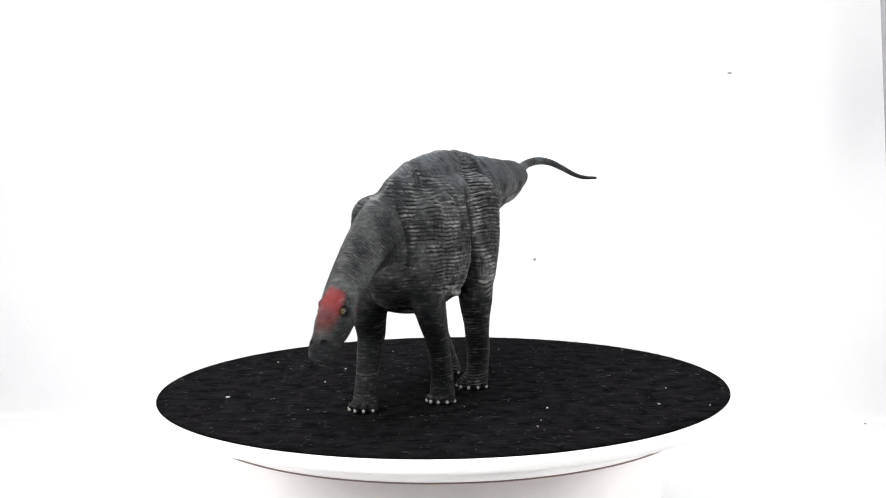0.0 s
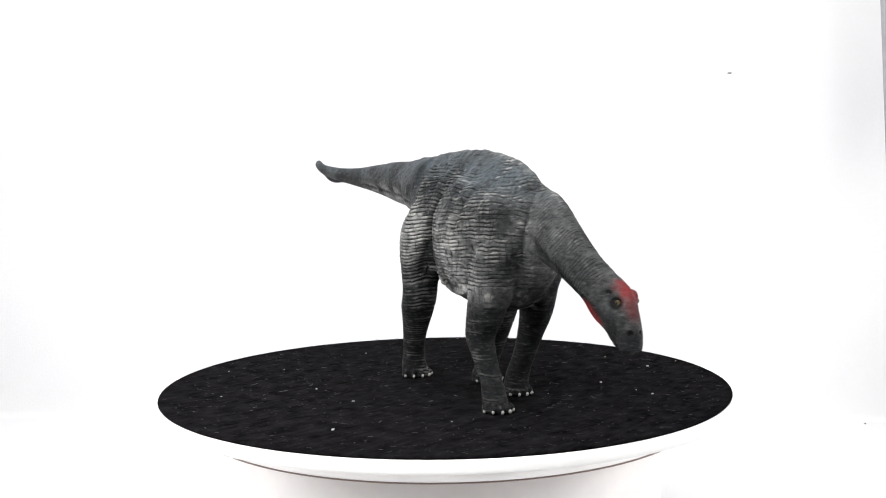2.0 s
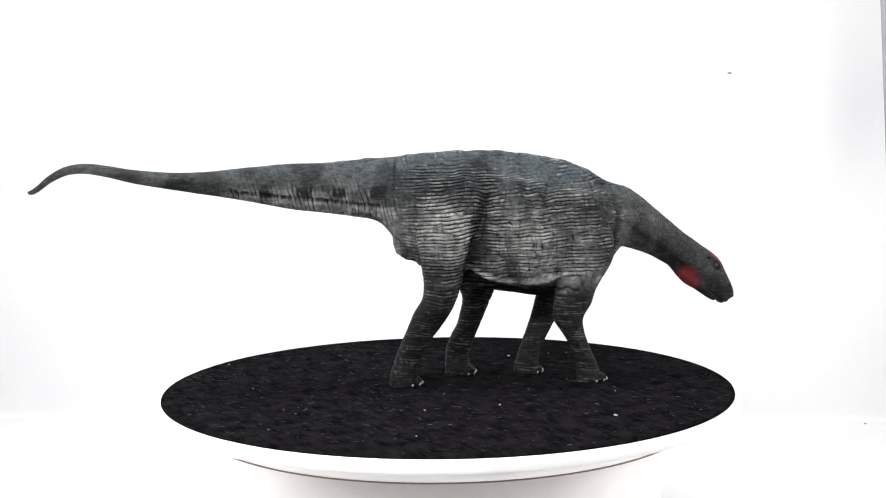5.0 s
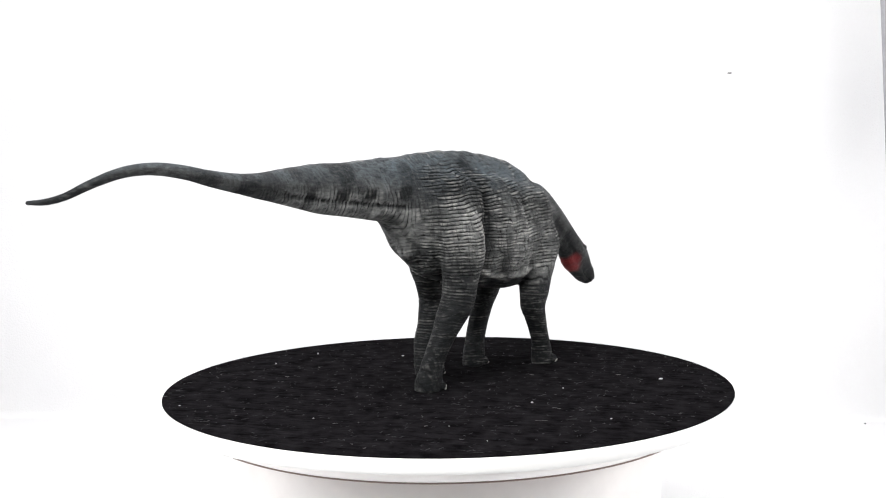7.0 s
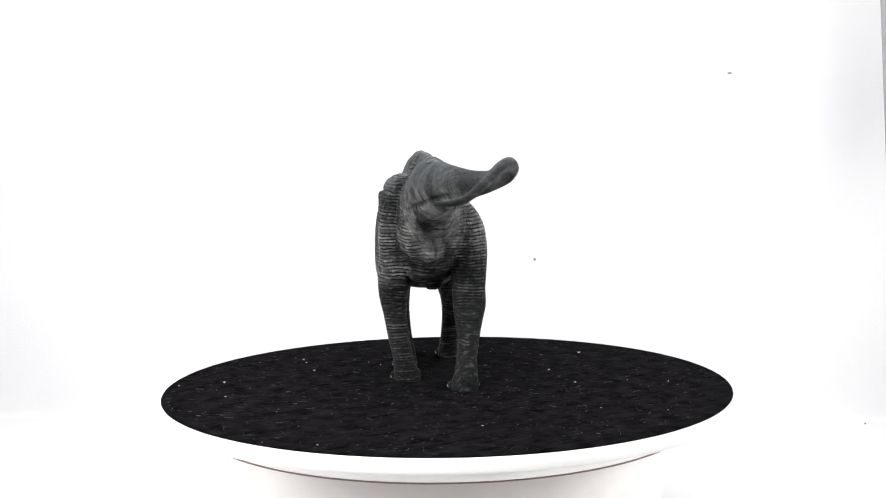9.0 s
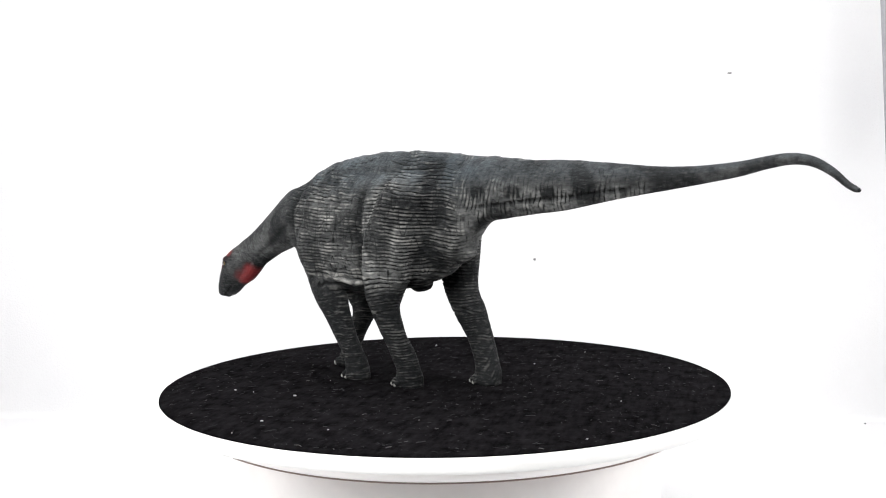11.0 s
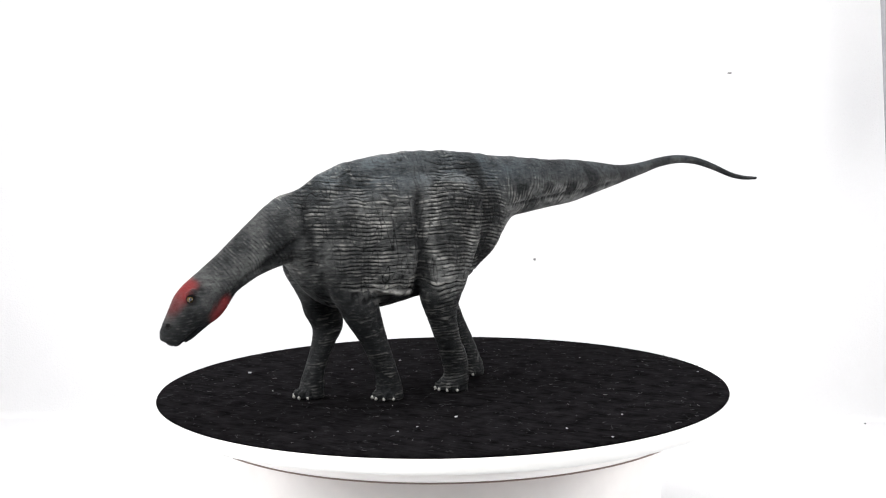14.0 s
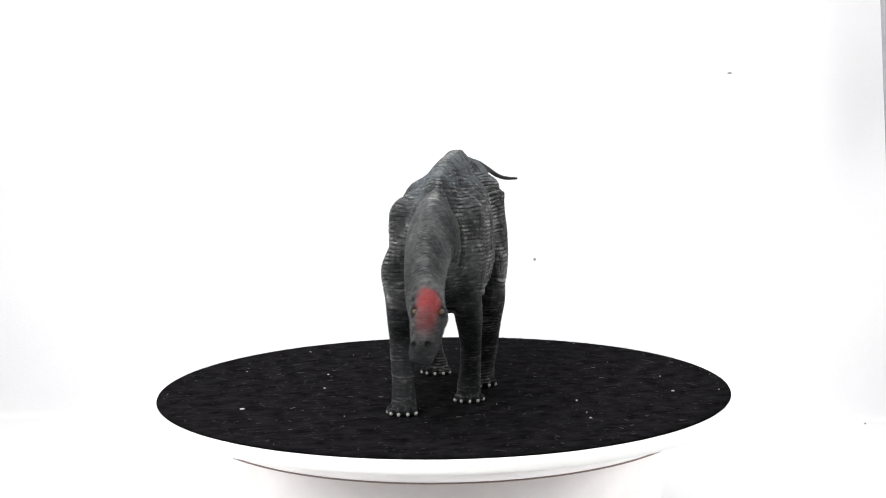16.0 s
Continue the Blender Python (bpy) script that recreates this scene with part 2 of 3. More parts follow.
# ---- turntable ----
def build_turntable():
    table = tagged(new("turntable"), "white plastic motorised turntable topped with black felt", "turntable")
    table.location = (0, 0, -0.085)
    up = 0.085
    part("base", lathe_bm([(0, 0), (0.094, 0), (0.0955, 0.0015), (0.0955, up - 0.0175), (0.0945, up - 0.0165), (0, up - 0.0165)]),
         CREAM, table, "cream-white plastic drum base")
    # added thin dark ring: draws the shadow line beneath the collar's edge
    part("shade_ring", lathe_bm([(0, up - 0.0168), (0.0935, up - 0.0168), (0.0935, up - 0.0146), (0.1076, up - 0.0146), (0.1076, up - 0.0149), (0.1084, up - 0.0149), (0.1087, up - 0.0147), (0.1087, up - 0.0143), (0, up - 0.0143)], 160), SHADE_LINE, table, "dark brown ring drawn for the shade under the plate")
    plate = part("plate", lathe_bm([(0, -0.0080), (0.1090, -0.0080), (0.1130, -0.0070), (0.1276, -0.0060),
                                    (0.1284, -0.0054), (0.1286, -0.0046), (0.1286, -0.0026), (0.1282, -0.0016), (0.1272, -0.0011), (0.0, -0.0011)], 200),
                 WHITE, table, "round white plastic plate with a rolled rim")
    plate.location = (0, 0, up)
    part("collar", lathe_bm([(0, -0.01445), (0.1080, -0.01445), (0.1088, -0.0140), (0.1090, -0.0132), (0.1090, -0.0078), (0, -0.0078)], 160), CREAM, plate, "cream-white collar under the plate")
    felt = part("felt_disc", lathe_bm([(0, -0.0012), (0.1249, -0.0012), (0.1252, -0.0008), (0.1250, -0.0003), (0.1244, 0), (0.08, 0), (0.04, 0), (0, 0)], 200), FELT, plate,
                "black felt disc flecked with white lint")
    felt.location = (-0.0010, -0.0006, 0)
    # lint that clings to the felt: short bent fibres and flakes
    rng = random.Random(5)
    bm = bmesh.new()
    for i in range(1500):
        r, a = 0.1235 * math.sqrt(rng.random()), rng.random() * 2 * math.pi
        run, turn, wide = rng.uniform(0.0005, 0.0024) * (1.0 if i % 12 else 2.2), rng.random() * math.pi, rng.uniform(0.00005, 0.00014)
        bend = rng.uniform(-0.6, 0.6)
        pts = []
        for u in (-0.5, -0.17, 0.17, 0.5):
            b = turn + bend * u
            pts.append(Vector((r * math.cos(a) + run * u * math.cos(b), r * math.sin(a) + run * u * math.sin(b), 0.00006 + 0.00022 * rng.random())))
        side = Vector((-math.sin(turn), math.cos(turn), 0)) * wide
        ring = [[bm.verts.new(p + side), bm.verts.new(p - side), bm.verts.new(p + Vector((0, 0, wide * 1.4)))] for p in pts]
        for p, q in zip(ring, ring[1:]):
            for k in range(3):
                bm.faces.new((p[k], p[(k + 1) % 3], q[(k + 1) % 3], q[k]))
    tagged(part("lint", bm, LINT_GREY, plate, "grey fibres of lint on the felt"), kind="stuff")
    flakes = [(-92.6, -27.5, 1.1), (40.8, -56.2, 1.0), (86.3, -51.9, 0.8)]
    flakes += [(0.95 * rng.uniform(-120, 120), 0.95 * rng.uniform(-120, 120), rng.uniform(0.35, 0.7)) for _ in range(16)]
    for x, y, big in flakes:
        if math.hypot(x, y) > 121:
            continue
        bm = bmesh.new()
        bmesh.ops.create_icosphere(bm, subdivisions=1, radius=1.0, matrix=pose(x * 0.001, y * 0.001, 0.0002, 0, 0, rng.uniform(0, 180)) @ Matrix.Diagonal((0.0009 * big, 0.0005 * big, 0.00035 * big, 1)))
        for v in bm.verts:
            v.co += Vector((rng.uniform(-1, 1), rng.uniform(-1, 1), 0)) * 0.00015 * big
        part("fluff", bm, LINT, plate, "white fleck of fluff")
    return plate


PLATE = build_turntable()


# ---- dinosaur figurine ----
# Millimetres; x forward, y to the animal's left, z up from the soles.
TRUNK = (  # x, middle y, top, bottom, half width
    (94, 0, 78.0, 63, 7), (86, 0, 83.5, 61.5, 8.5), (79, 0, 88, 56.5, 10.5), (71, 0, 92.3, 46.5, 13), (60, 0, 97.2, 39.5, 17.5),
    (45, 1, 101.2, 37.5, 21.0), (32, 1.6, 102.8, 39.4, 21.8), (22, 2.6, 103.5, 41.0, 20), (10, 4.5, 103.8, 43.5, 18), (-2, 6, 103.3, 47, 17), (-11, 6.8, 102.3, 53, 15.5),
    (-19, 8, 101.5, 62, 12.5), (-28, 9.3, 100.9, 72.3, 11.3), (-41, 10.5, 100.0, 75, 10))
TAIL = (  # x, y, z, half width, half height
    (-20, 8, 86.8, 11.3, 14.0), (-29, 9.8, 87.0, 11.0, 13.6), (-41, 12, 87.4, 9.9, 12.4), (-53, 12.4, 87.8, 8.4, 11.1), (-66, 13.4, 88.6, 7.9, 10.3), (-79, 13, 89.5, 6.9, 8.5),
    (-92, 11.5, 90.3, 5.8, 6.7), (-105, 9.2, 90.9, 4.7, 5.0), (-119, 6.2, 92.2, 3.5, 3.8), (-134, 4.2, 94.4, 2.7, 3.1), (-144, 4.9, 96.6, 2.3, 2.6),
    (-154, 8.6, 98.0, 2.1, 2.3), (-163, 13.5, 97.0, 1.9, 2.0), (-171, 19.5, 93.4, 1.6, 1.7), (-177, 25.5, 89.4, 1.35, 1.4), (-181, 31, 87.7, 1.2, 1.2), (-183.5, 37.5, 87.5, 0.8, 0.8))
NECK = ((68, 0, 73.5, 11, 17), (80, 0.2, 73, 10.2, 14.0), (90, -1.0, 68.4, 9.2, 11.4), (99, -1.7, 63.2, 8.1, 9.4), (107, -1.8, 57.8, 7.3, 8.4),
        (114, -1.4, 53.1, 6.8, 8.3), (120, -0.7, 48.5, 6.3, 8.2))
HEAD = ((111, -1.4, 55.3, 6.2, 7.2), (117.5, -0.6, 50.8, 6.3, 8.2), (122.5, -0.1, 46.6, 6.3, 8.5), (126, -0.5, 42.4, 5.7, 7.3), (128.8, -1.0, 38.9, 5.0, 6.1), (130.5, -1.7, 36.4, 4.7, 5.4),
        (131.4, -2.1, 34.5, 4.3, 4.6), (132.0, -2.4, 32.8, 3.9, 3.8))
THROAT = ((104.5, -1.0, 55, 3.0, 3.4), (110, -1, 49.4, 4.2, 4.2), (114.4, -0.6, 45, 4.4, 4.5), (119.6, -0.5, 41.2, 4.0, 3.9), (124.6, -1.2, 36.6, 3.8, 3.2), (127.6, -1.8, 34.4, 3.6, 2.8))
FLAP = ((-6, 7.5, 70, 6, 9), (-13, 7.6, 65, 4.5, 6.5), (-17.4, 7.6, 60.4, 3.0, 4.0), (-19.2, 7.6, 57.2, 1.6, 2.0))
HIND_LEFT = ((6, 14, 85, 15, 12.5), (11, 16.5, 72, 16, 12), (14, 17.8, 62, 15.5, 11), (16.8, 19.2, 53, 12.6, 9), (17.8, 19.8, 46.5, 11, 6.9), (18.5, 19.9, 40.5, 8.7, 6.3),
             (18.4, 20, 35, 6.7, 6), (16.6, 19.9, 29, 6.2, 5.6), (14.4, 19.4, 22.7, 5.6, 5.1), (11, 18.8, 16.5, 5.9, 4.7), (9.2, 18, 11.5, 5.9, 4.6),
             (8.2, 17.2, 7.3, 5.4, 4.9), (8.5, 16.2, 4.2, 6.1, 6), (8.6, 15.9, 2, 6.0, 5.9), (8.4, 15.9, 0, 6.0, 6.0))
HIND_RIGHT = ((2, -2, 84, 13, 7.5), (0, -6.5, 72, 13.5, 10), (0.5, -10.2, 60, 12.5, 9), (-0.8, -10.8, 52, 10.7, 8), (-2, -10.5, 45.5, 8.7, 7.4), (-3.4, -10.1, 39, 7.6, 7),
              (-7, -9.6, 33, 8.1, 6.6), (-10.4, -8.7, 26.5, 7.5, 5.7), (-14, -7.6, 20, 6.6, 4.9), (-17, -6.4, 13.5, 6, 4.6), (-18.6, -5.8, 9, 5.6, 4.8),
              (-19.4, -5.3, 5.5, 6.1, 5.4), (-19.4, -4.9, 2.6, 6.1, 5.8), (-19.6, -4.8, 0, 6.0, 5.8))
FORE_LEFT = ((62, 5, 76, 10, 8), (60, 10.5, 61, 12.5, 8.3), (57.5, 11.2, 48, 11, 6.6), (55.5, 11.8, 41, 9.4, 5.8), (52.8, 12.4, 34.5, 8.2, 5.2), (49.6, 12.6, 28, 6.7, 4.6),
             (47, 12.6, 22, 5.8, 4.4), (44, 12.4, 15.5, 5.2, 4.3), (42, 12, 11.5, 4.9, 4.5), (40.6, 11.6, 7, 5.4, 4.9), (39.9, 11.4, 2.5, 5.7, 5.0), (39.8, 11.4, 0, 5.7, 5.0))
FORE_RIGHT = ((63, -5, 76, 10, 8), (63, -11.5, 60, 12.6, 9.2), (60, -12.6, 50, 11, 8.2), (57.2, -13.2, 41, 8.8, 7.2), (55.5, -13.8, 35, 8.3, 6.2), (53.4, -14.2, 28.8, 6.6, 5.4),
              (55.6, -14.4, 22.5, 4.9, 5), (58.6, -14.2, 16, 4.3, 4.7), (61.2, -13.9, 10, 4.5, 4.5), (62, -13.7, 6.5, 5, 4.8), (62.6, -13.6, 3, 5.2, 5.0), (62.6, -13.6, 0, 5.5, 5.1))
FEET = {"hind_left": (9.0, 15.9, 7.1, 6.8, 0, 5), "hind_right": (-19.0, -4.8, 7.0, 6.7, -4, 5), "fore_left": (40.3, 11.4, 6.6, 5.9, 6, 5), "fore_right": (63.2, -13.6, 6.6, 6.0, -14, 5)}


def spline(rows, steps):
    """Smooth rows in between (Catmull-Rom)."""
    a = np.array(rows, float)
    p = np.vstack([2 * a[0] - a[1], a, 2 * a[-1] - a[-2]])
    out = []
    for i in range(1, len(p) - 2):
        for u in np.linspace(0, 1, steps, endpoint=False):
            out.append(0.5 * (2 * p[i] + (p[i + 1] - p[i - 1]) * u + (2 * p[i - 1] - 5 * p[i] + 4 * p[i + 1] - p[i + 2]) * u**2
                              + (3 * p[i] - p[i - 1] - 3 * p[i + 1] + p[i + 2]) * u**3))
    out.append(a[-1])
    return out


def skin(bm, rings):
    """Closes a row of vertex rings to a solid."""
    loops = [[bm.verts.new(c) for c in ring] for ring in rings]
    for a, b in zip(loops, loops[1:]):
        n = len(a)
        for i in range(n):
            bm.faces.new((a[i], a[(i + 1) % n], b[(i + 1) % n], b[i]))
    bm.faces.new(loops[0][::-1])
    bm.faces.new(loops[-1])


def add_tube(bm, rows, upright=False, n=28, power=2.0, keel=0.0, under=0.0, lean=0.0):
    """A tube along its rows (x, y, z, two half sizes). upright: level sections, as of a leg; else across the run."""
    rs = spline(rows, 4)
    rings = []
    for i, r in enumerate(rs):
        c = Vector(r[:3])
        if upright:
            u, v = Vector((1, 0, 0)), Vector((0, 1, 0))
        else:
            d = (Vector(rs[min(i + 1, len(rs) - 1)][:3]) - Vector(rs[max(i - 1, 0)][:3])).normalized()
            u = d.cross(Vector((0, 0, 1))).normalized()
            v = u.cross(d)
        ring = []
        for j in range(n):
            a = 2 * math.pi * j / n
            ca, sa = math.cos(a), math.sin(a)
            ring.append(c + u * (r[3] * math.copysign(abs(ca) ** (2 / power), ca) * (1 - keel * max(0.0, sa)) * (1 - under * max(0.0, -sa)) + lean * max(0.0, sa)) + v * (r[4] * math.copysign(abs(sa) ** (2 / power), sa)))
        rings.append(ring)
    skin(bm, rings)


def add_trunk(bm):
    rings = []
    for x, yc, zt, zb, hw in spline(TRUNK, 4):
        ring = []
        n = 44
        for j in range(n):
            a = 2 * math.pi * j / n
            w, s = math.cos(a), math.sin(a)
            zm, h = zb + 0.46 * (zt - zb), 0.0
            if s >= 0:
                h = zm + (zt - zm) * s
                k = math.copysign(abs(w) ** 1.3, w) * (1 - 0.45 * s * s)
            else:
                h = zm + (zm - zb) * math.copysign(abs(s) ** 0.92, s)
                k = math.copysign(abs(w) ** 0.82, w)
            lean = np.interp(x, (-41, -19, -2, 10, 32, 60, 90), (0, 1, 2.5, 3.5, 4.4, 2.5, 1.0))
            ring.append((x, yc + hw * k + (lean * s * s if s > 0 else 0), h))
        rings.append(ring)
    skin(bm, rings)


def add_ball(bm, at, size, turn=(0, 0, 0), seg=18):
    bmesh.ops.create_uvsphere(bm, u_segments=seg, v_segments=seg // 2 + 2, radius=1.0,
                              matrix=pose(*at, *turn) @ Matrix.Diagonal((*size, 1)))


def add_soles(bm):
    """Toes that fan out from each foot."""
    for cx, cy, rx, ry, turn, count in FEET.values():
        for i in range(count):
            a = radians(turn + (i - (count - 1) / 2) * 33)
            add_ball(bm, (cx + (rx - 1.5) * math.cos(a), cy + (ry - 1.4) * math.sin(a), 1.9), (2.6, 1.35, 2.2), (0, 0, math.degrees(a)), 12)


def creases(co, f, seed):
    """Signed noise, stretched by f, at each of the points."""
    off = seed * 17.3
    return np.array([noise.noise((p[0] * f[0] + off, p[1] * f[1] + off, p[2] * f[2] - off)) for p in co.tolist()])


def ease(v, lo, hi):
    u = np.clip((v - lo) / (hi - lo), 0, 1)
    return u * u * (3 - 2 * u)


def blob(co, at, size):
    return np.exp(-(((co - np.array(at)) / np.array(size)) ** 2).sum(1))


VOXEL = 0.29


def hide_mesh():
    """The whole animal as one smooth skin: points, quads and normals."""
    bm = bmesh.new()
    add_trunk(bm)
    add_tube(bm, TAIL, keel=0.15, under=0.35)
    add_tube(bm, NECK, keel=0.38, lean=-0.6)
    add_tube(bm, HEAD, keel=0.15)
    add_tube(bm, THROAT)
    add_tube(bm, FLAP)
    for rows in (HIND_LEFT, HIND_RIGHT, FORE_LEFT, FORE_RIGHT):
        add_tube(bm, rows, True, 28, 2.25)
    add_soles(bm)
    # brow, cheek and muzzle
    for s in (-1, 1):
        add_ball(bm, (125.6, 3.6 * s + 0.3, 51.0), (3.0, 1.7, 2.0), (0, 40, 0))
        add_ball(bm, (121.5, 4.2 * s + 0.3, 46.8), (4.5, 2.4, 4.5), (0, 40, 0))
        add_ball(bm, (132.4, 2.2 * s - 1.9, 39.0), (1.5, 1.6, 1.9), (0, 35, 0))
    add_ball(bm, (128.0, 0, 47.6), (2.6, 3.6, 6.0), (0, -20, 0))
    add_ball(bm, (130.2, -2.1, 34.8), (3.7, 4.3, 3.8), (0, 35, 0))
    # withers, haunches and the flap behind the thighs
    add_ball(bm, (6, 15.5, 82), (15, 9, 12.5))
    add_ball(bm, (10, 3.0, 44.5), (6, 4.5, 4))
    add_ball(bm, (71.5, 0, 53.5), (4.5, 7, 5.5))
    add_ball(bm, (1, -2.0, 82), (13, 8, 13))
    add_ball(bm, (58, 8.8, 72), (12, 9, 16))
    add_ball(bm, (60, -9.2, 70), (12, 9, 16))
    add_ball(bm, (-12.5, 7.5, 63.5), (10.0, 6.5, 9.0), (0, 38, 0))
    me = bpy.data.meshes.new("raw_skin")
    bmesh.ops.recalc_face_normals(bm, faces=bm.faces[:])
    bm.to_mesh(me)
    bm.free()
    tmp = new("raw_skin", me)
    mod = tmp.modifiers.new("Remesh", "REMESH")
    mod.mode, mod.voxel_size, mod.adaptivity = "VOXEL", VOXEL, 0.0
    ev = tmp.evaluated_get(bpy.context.evaluated_depsgraph_get())
    m2 = ev.to_mesh()
    co = np.empty(len(m2.vertices) * 3)
    m2.vertices.foreach_get("co", co)
    co = co.reshape(-1, 3)
    ls = np.array([len(p.vertices) for p in m2.polygons])
    lv = np.empty(int(ls.sum()), dtype=np.int64)
    m2.loops.foreach_get("vertex_index", lv)
    ev.to_mesh_clear()
    bpy.data.objects.remove(tmp)
    bpy.data.meshes.remove(me)
    quads = lv.reshape(-1, 4) if (ls == 4).all() else None
    return co, quads


def edge_pairs(quads):
    e = np.concatenate([quads[:, [0, 1]], quads[:, [1, 2]], quads[:, [2, 3]], quads[:, [3, 0]]])
    e.sort(axis=1)
    return np.unique(e, axis=0)


def relax(co, e, rounds, weight):
    n = len(co)
    deg = np.bincount(e.ravel(), minlength=n)[:, None]
    for _ in range(rounds):
        acc = np.stack([np.bincount(e[:, 0], co[e[:, 1], k], n) + np.bincount(e[:, 1], co[e[:, 0], k], n) for k in range(3)], 1)
        co = co + weight[:, None] * (acc / deg - co)
    return co


def normals_of(co, quads):
    d1, d2 = co[quads[:, 2]] - co[quads[:, 0]], co[quads[:, 3]] - co[quads[:, 1]]
    fn = np.cross(d1, d2)
    n = np.stack([np.bincount(quads.ravel(), np.repeat(fn[:, k], 4), len(co)) for k in range(3)], 1)
    return n / np.maximum(np.linalg.norm(n, axis=1), 1e-9)[:, None]


def build_dinosaur():
    co, quads = hide_mesh()
    e = edge_pairs(quads)
    fine = np.clip(ease(co[:, 0], 108, 114) + ease(-co[:, 0], 135, 150) + ease(-co[:, 2], -6, -3), 0, 1)
    co = relax(co, e, 40, 0.55 - 0.42 * fine)
    nrm = normals_of(co, quads)
    x, y, z = co.T
    ym = np.interp(-x, [-94, -60, -32, -10, 2, 19, 41, 79, 119], [-1, 2.5, 6, 8, 8.5, 9, 12, 13, 6.2])
    # where each kind of crease lies
    soft_noise = creases(co, (0.07, 0.07, 0.07), 11)
    lump = creases(co, (0.06, 0.06, 0.05), 6)
    head = ease(x + 0.6 * (50 - z), 112, 118)
    neck = ease(x, 74, 88) * (1 - head)
    tail = ease(-x, 14, 26)
    legs = ease(-z, -50, -38)
    back = ease(z + 13 * soft_noise + 6 * lump - 5 * blob(co, (8, 0, 92), (15, 99, 12)), 84, 104) * (1 - tail) * (1 - neck)
    flank = np.clip(1 - head - neck - tail - back, 0, 1)
    wob = creases(co, (0.13, 0.13, 0.07), 1)
    wob2 = creases(co, (0.32, 0.32, 0.16), 2)
    gap = creases(co, (0.24, 0.24, 0.45), 3)
    gapv = creases(co, (0.42, 0.20, 0.14), 7)
    gr = creases(co, (0.55, 0.55, 0.55), 5)
    strips = creases(co, (0.17, 0.17, 0.03), 8)
    run = 0.81 * x - 0.585 * z

    def wrinkles(along, period, drift, breaks, lo, hi):
        """Rounded ridges between narrow cuts, every period millimetres, that wander and stop."""
        s = np.abs(np.sin(math.pi * (along / period + drift)))
        on = ease(breaks, lo, hi)
        return on * np.exp(-((s / 0.36) ** 2)), on * s

    def cracks(seed, f, width):
        """Creases that fork, wander and fade, from the zero lines of a stretched noise."""
        n = creases(warped, f, seed)
        return np.exp(-((n / width) ** 2)), ease(np.abs(n), 0.5 * width, 0.45)

    hams = np.clip(ease(28 - x, 0, 6) * ease(x, -22, -12) + blob(co, (57, 0, 66), (13, 99, 20)), 0, 1)
    # the folds sag across the flank and climb towards the front of the legs
    warped = np.stack([x, y, z - 0.04 * x + 0.12 * legs * x + 1.2 * lump + 0.5 * wob + 0.24 * wob2 + 0.14 * gr], 1)
    ga, sa = cracks(21, (0.055, 0.055, 0.36), 0.045)
    gc, _ = cracks(23, (0.30, 0.30, 0.07), 0.03)
    stops = creases(warped, (0.13, 0.13, 0.62), 24)
    gp, sp = wrinkles(warped[:, 2], 1.5 - 0.25 * ease(-z, -34, -30), 0.0, stops + 0.22 * hams - 0.10 * legs + 0.10 * wob2, -0.22, 0.14)
    gp = gp * (0.55 + 0.45 * hams + 0.3 * ease(gap, -0.2, 0.3))
    g1 = np.maximum.reduce([gp, 0.25 * ga, 0.58 * gc * (1 - legs)])
    s1 = np.clip(0.35 * sa + 0.75 * sp, 0, 1) * (1 - 0.5 * g1)
    g2, s2 = wrinkles(x + 0.25 * z, 1.9, 0.8 * wob + 0.25 * wob2, gapv, -0.25, 0.15)
    g3, s3 = wrinkles(run, 1.35, 0.8 * wob + 0.3 * wob2, gapv, -0.25, 0.15)
    low = 1 - 0.75 * ease(z + 4 * soft_noise, 86, 92) * tail
    column = np.exp(-((strips / 0.045) ** 2)) * (1 - legs) * (1 - head) * (1 - neck)
    groove = np.maximum.reduce([flank * g1, 0.55 * tail * g2 * low, 0.3 * tail * gc, 0.4 * back * g2, 0.35 * back * ga, 0.22 * back * gp, 0.40 * neck * g3, 0.3 * neck * gc, 0.16 * head * np.exp(-((gr / 0.06) ** 2)), 0.30 * flank * column])
    swell = (flank * s1 + 0.7 * tail * s2 * low + 0.5 * back * s2 + 0.42 * neck * s3) * 0.5
    thin = 1 - 0.9 * ease(-x, 100, 140)
    calm = 1 - 0.5 * ease(z + 12 * soft_noise + 6 * lump, 86, 106) * (1 - tail)
    front = ease(nrm[:, 0], 0.35, 0.75) * ease(x, 40, 56) * (1 - head)
    patchy = 0.74 + 0.28 * ease(soft_noise + 0.5 * wob, -0.25, 0.25)
    calm *= (1 - 0.4 * front) * patchy * (1 + 0.1 * legs)
    groove *= thin * calm
    swell *= thin * calm
    depth = (0.32 * swell - 0.66 * groove) * (1 - 0.5 * legs) * (1 - 0.45 * tail) + 0.09 * gr * thin
    depth *= 1 - 0.55 * ease(-z, -4.5, -2.5) - 0.3 * head
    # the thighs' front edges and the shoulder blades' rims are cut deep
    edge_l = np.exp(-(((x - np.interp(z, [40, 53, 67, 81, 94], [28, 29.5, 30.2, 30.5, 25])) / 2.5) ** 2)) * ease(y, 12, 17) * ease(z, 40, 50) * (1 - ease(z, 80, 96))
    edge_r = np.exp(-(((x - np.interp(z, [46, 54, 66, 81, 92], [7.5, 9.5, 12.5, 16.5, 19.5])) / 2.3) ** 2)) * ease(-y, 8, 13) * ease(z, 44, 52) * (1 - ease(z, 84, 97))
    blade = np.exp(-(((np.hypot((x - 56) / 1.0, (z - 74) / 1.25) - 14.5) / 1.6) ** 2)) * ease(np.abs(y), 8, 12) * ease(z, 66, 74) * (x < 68)
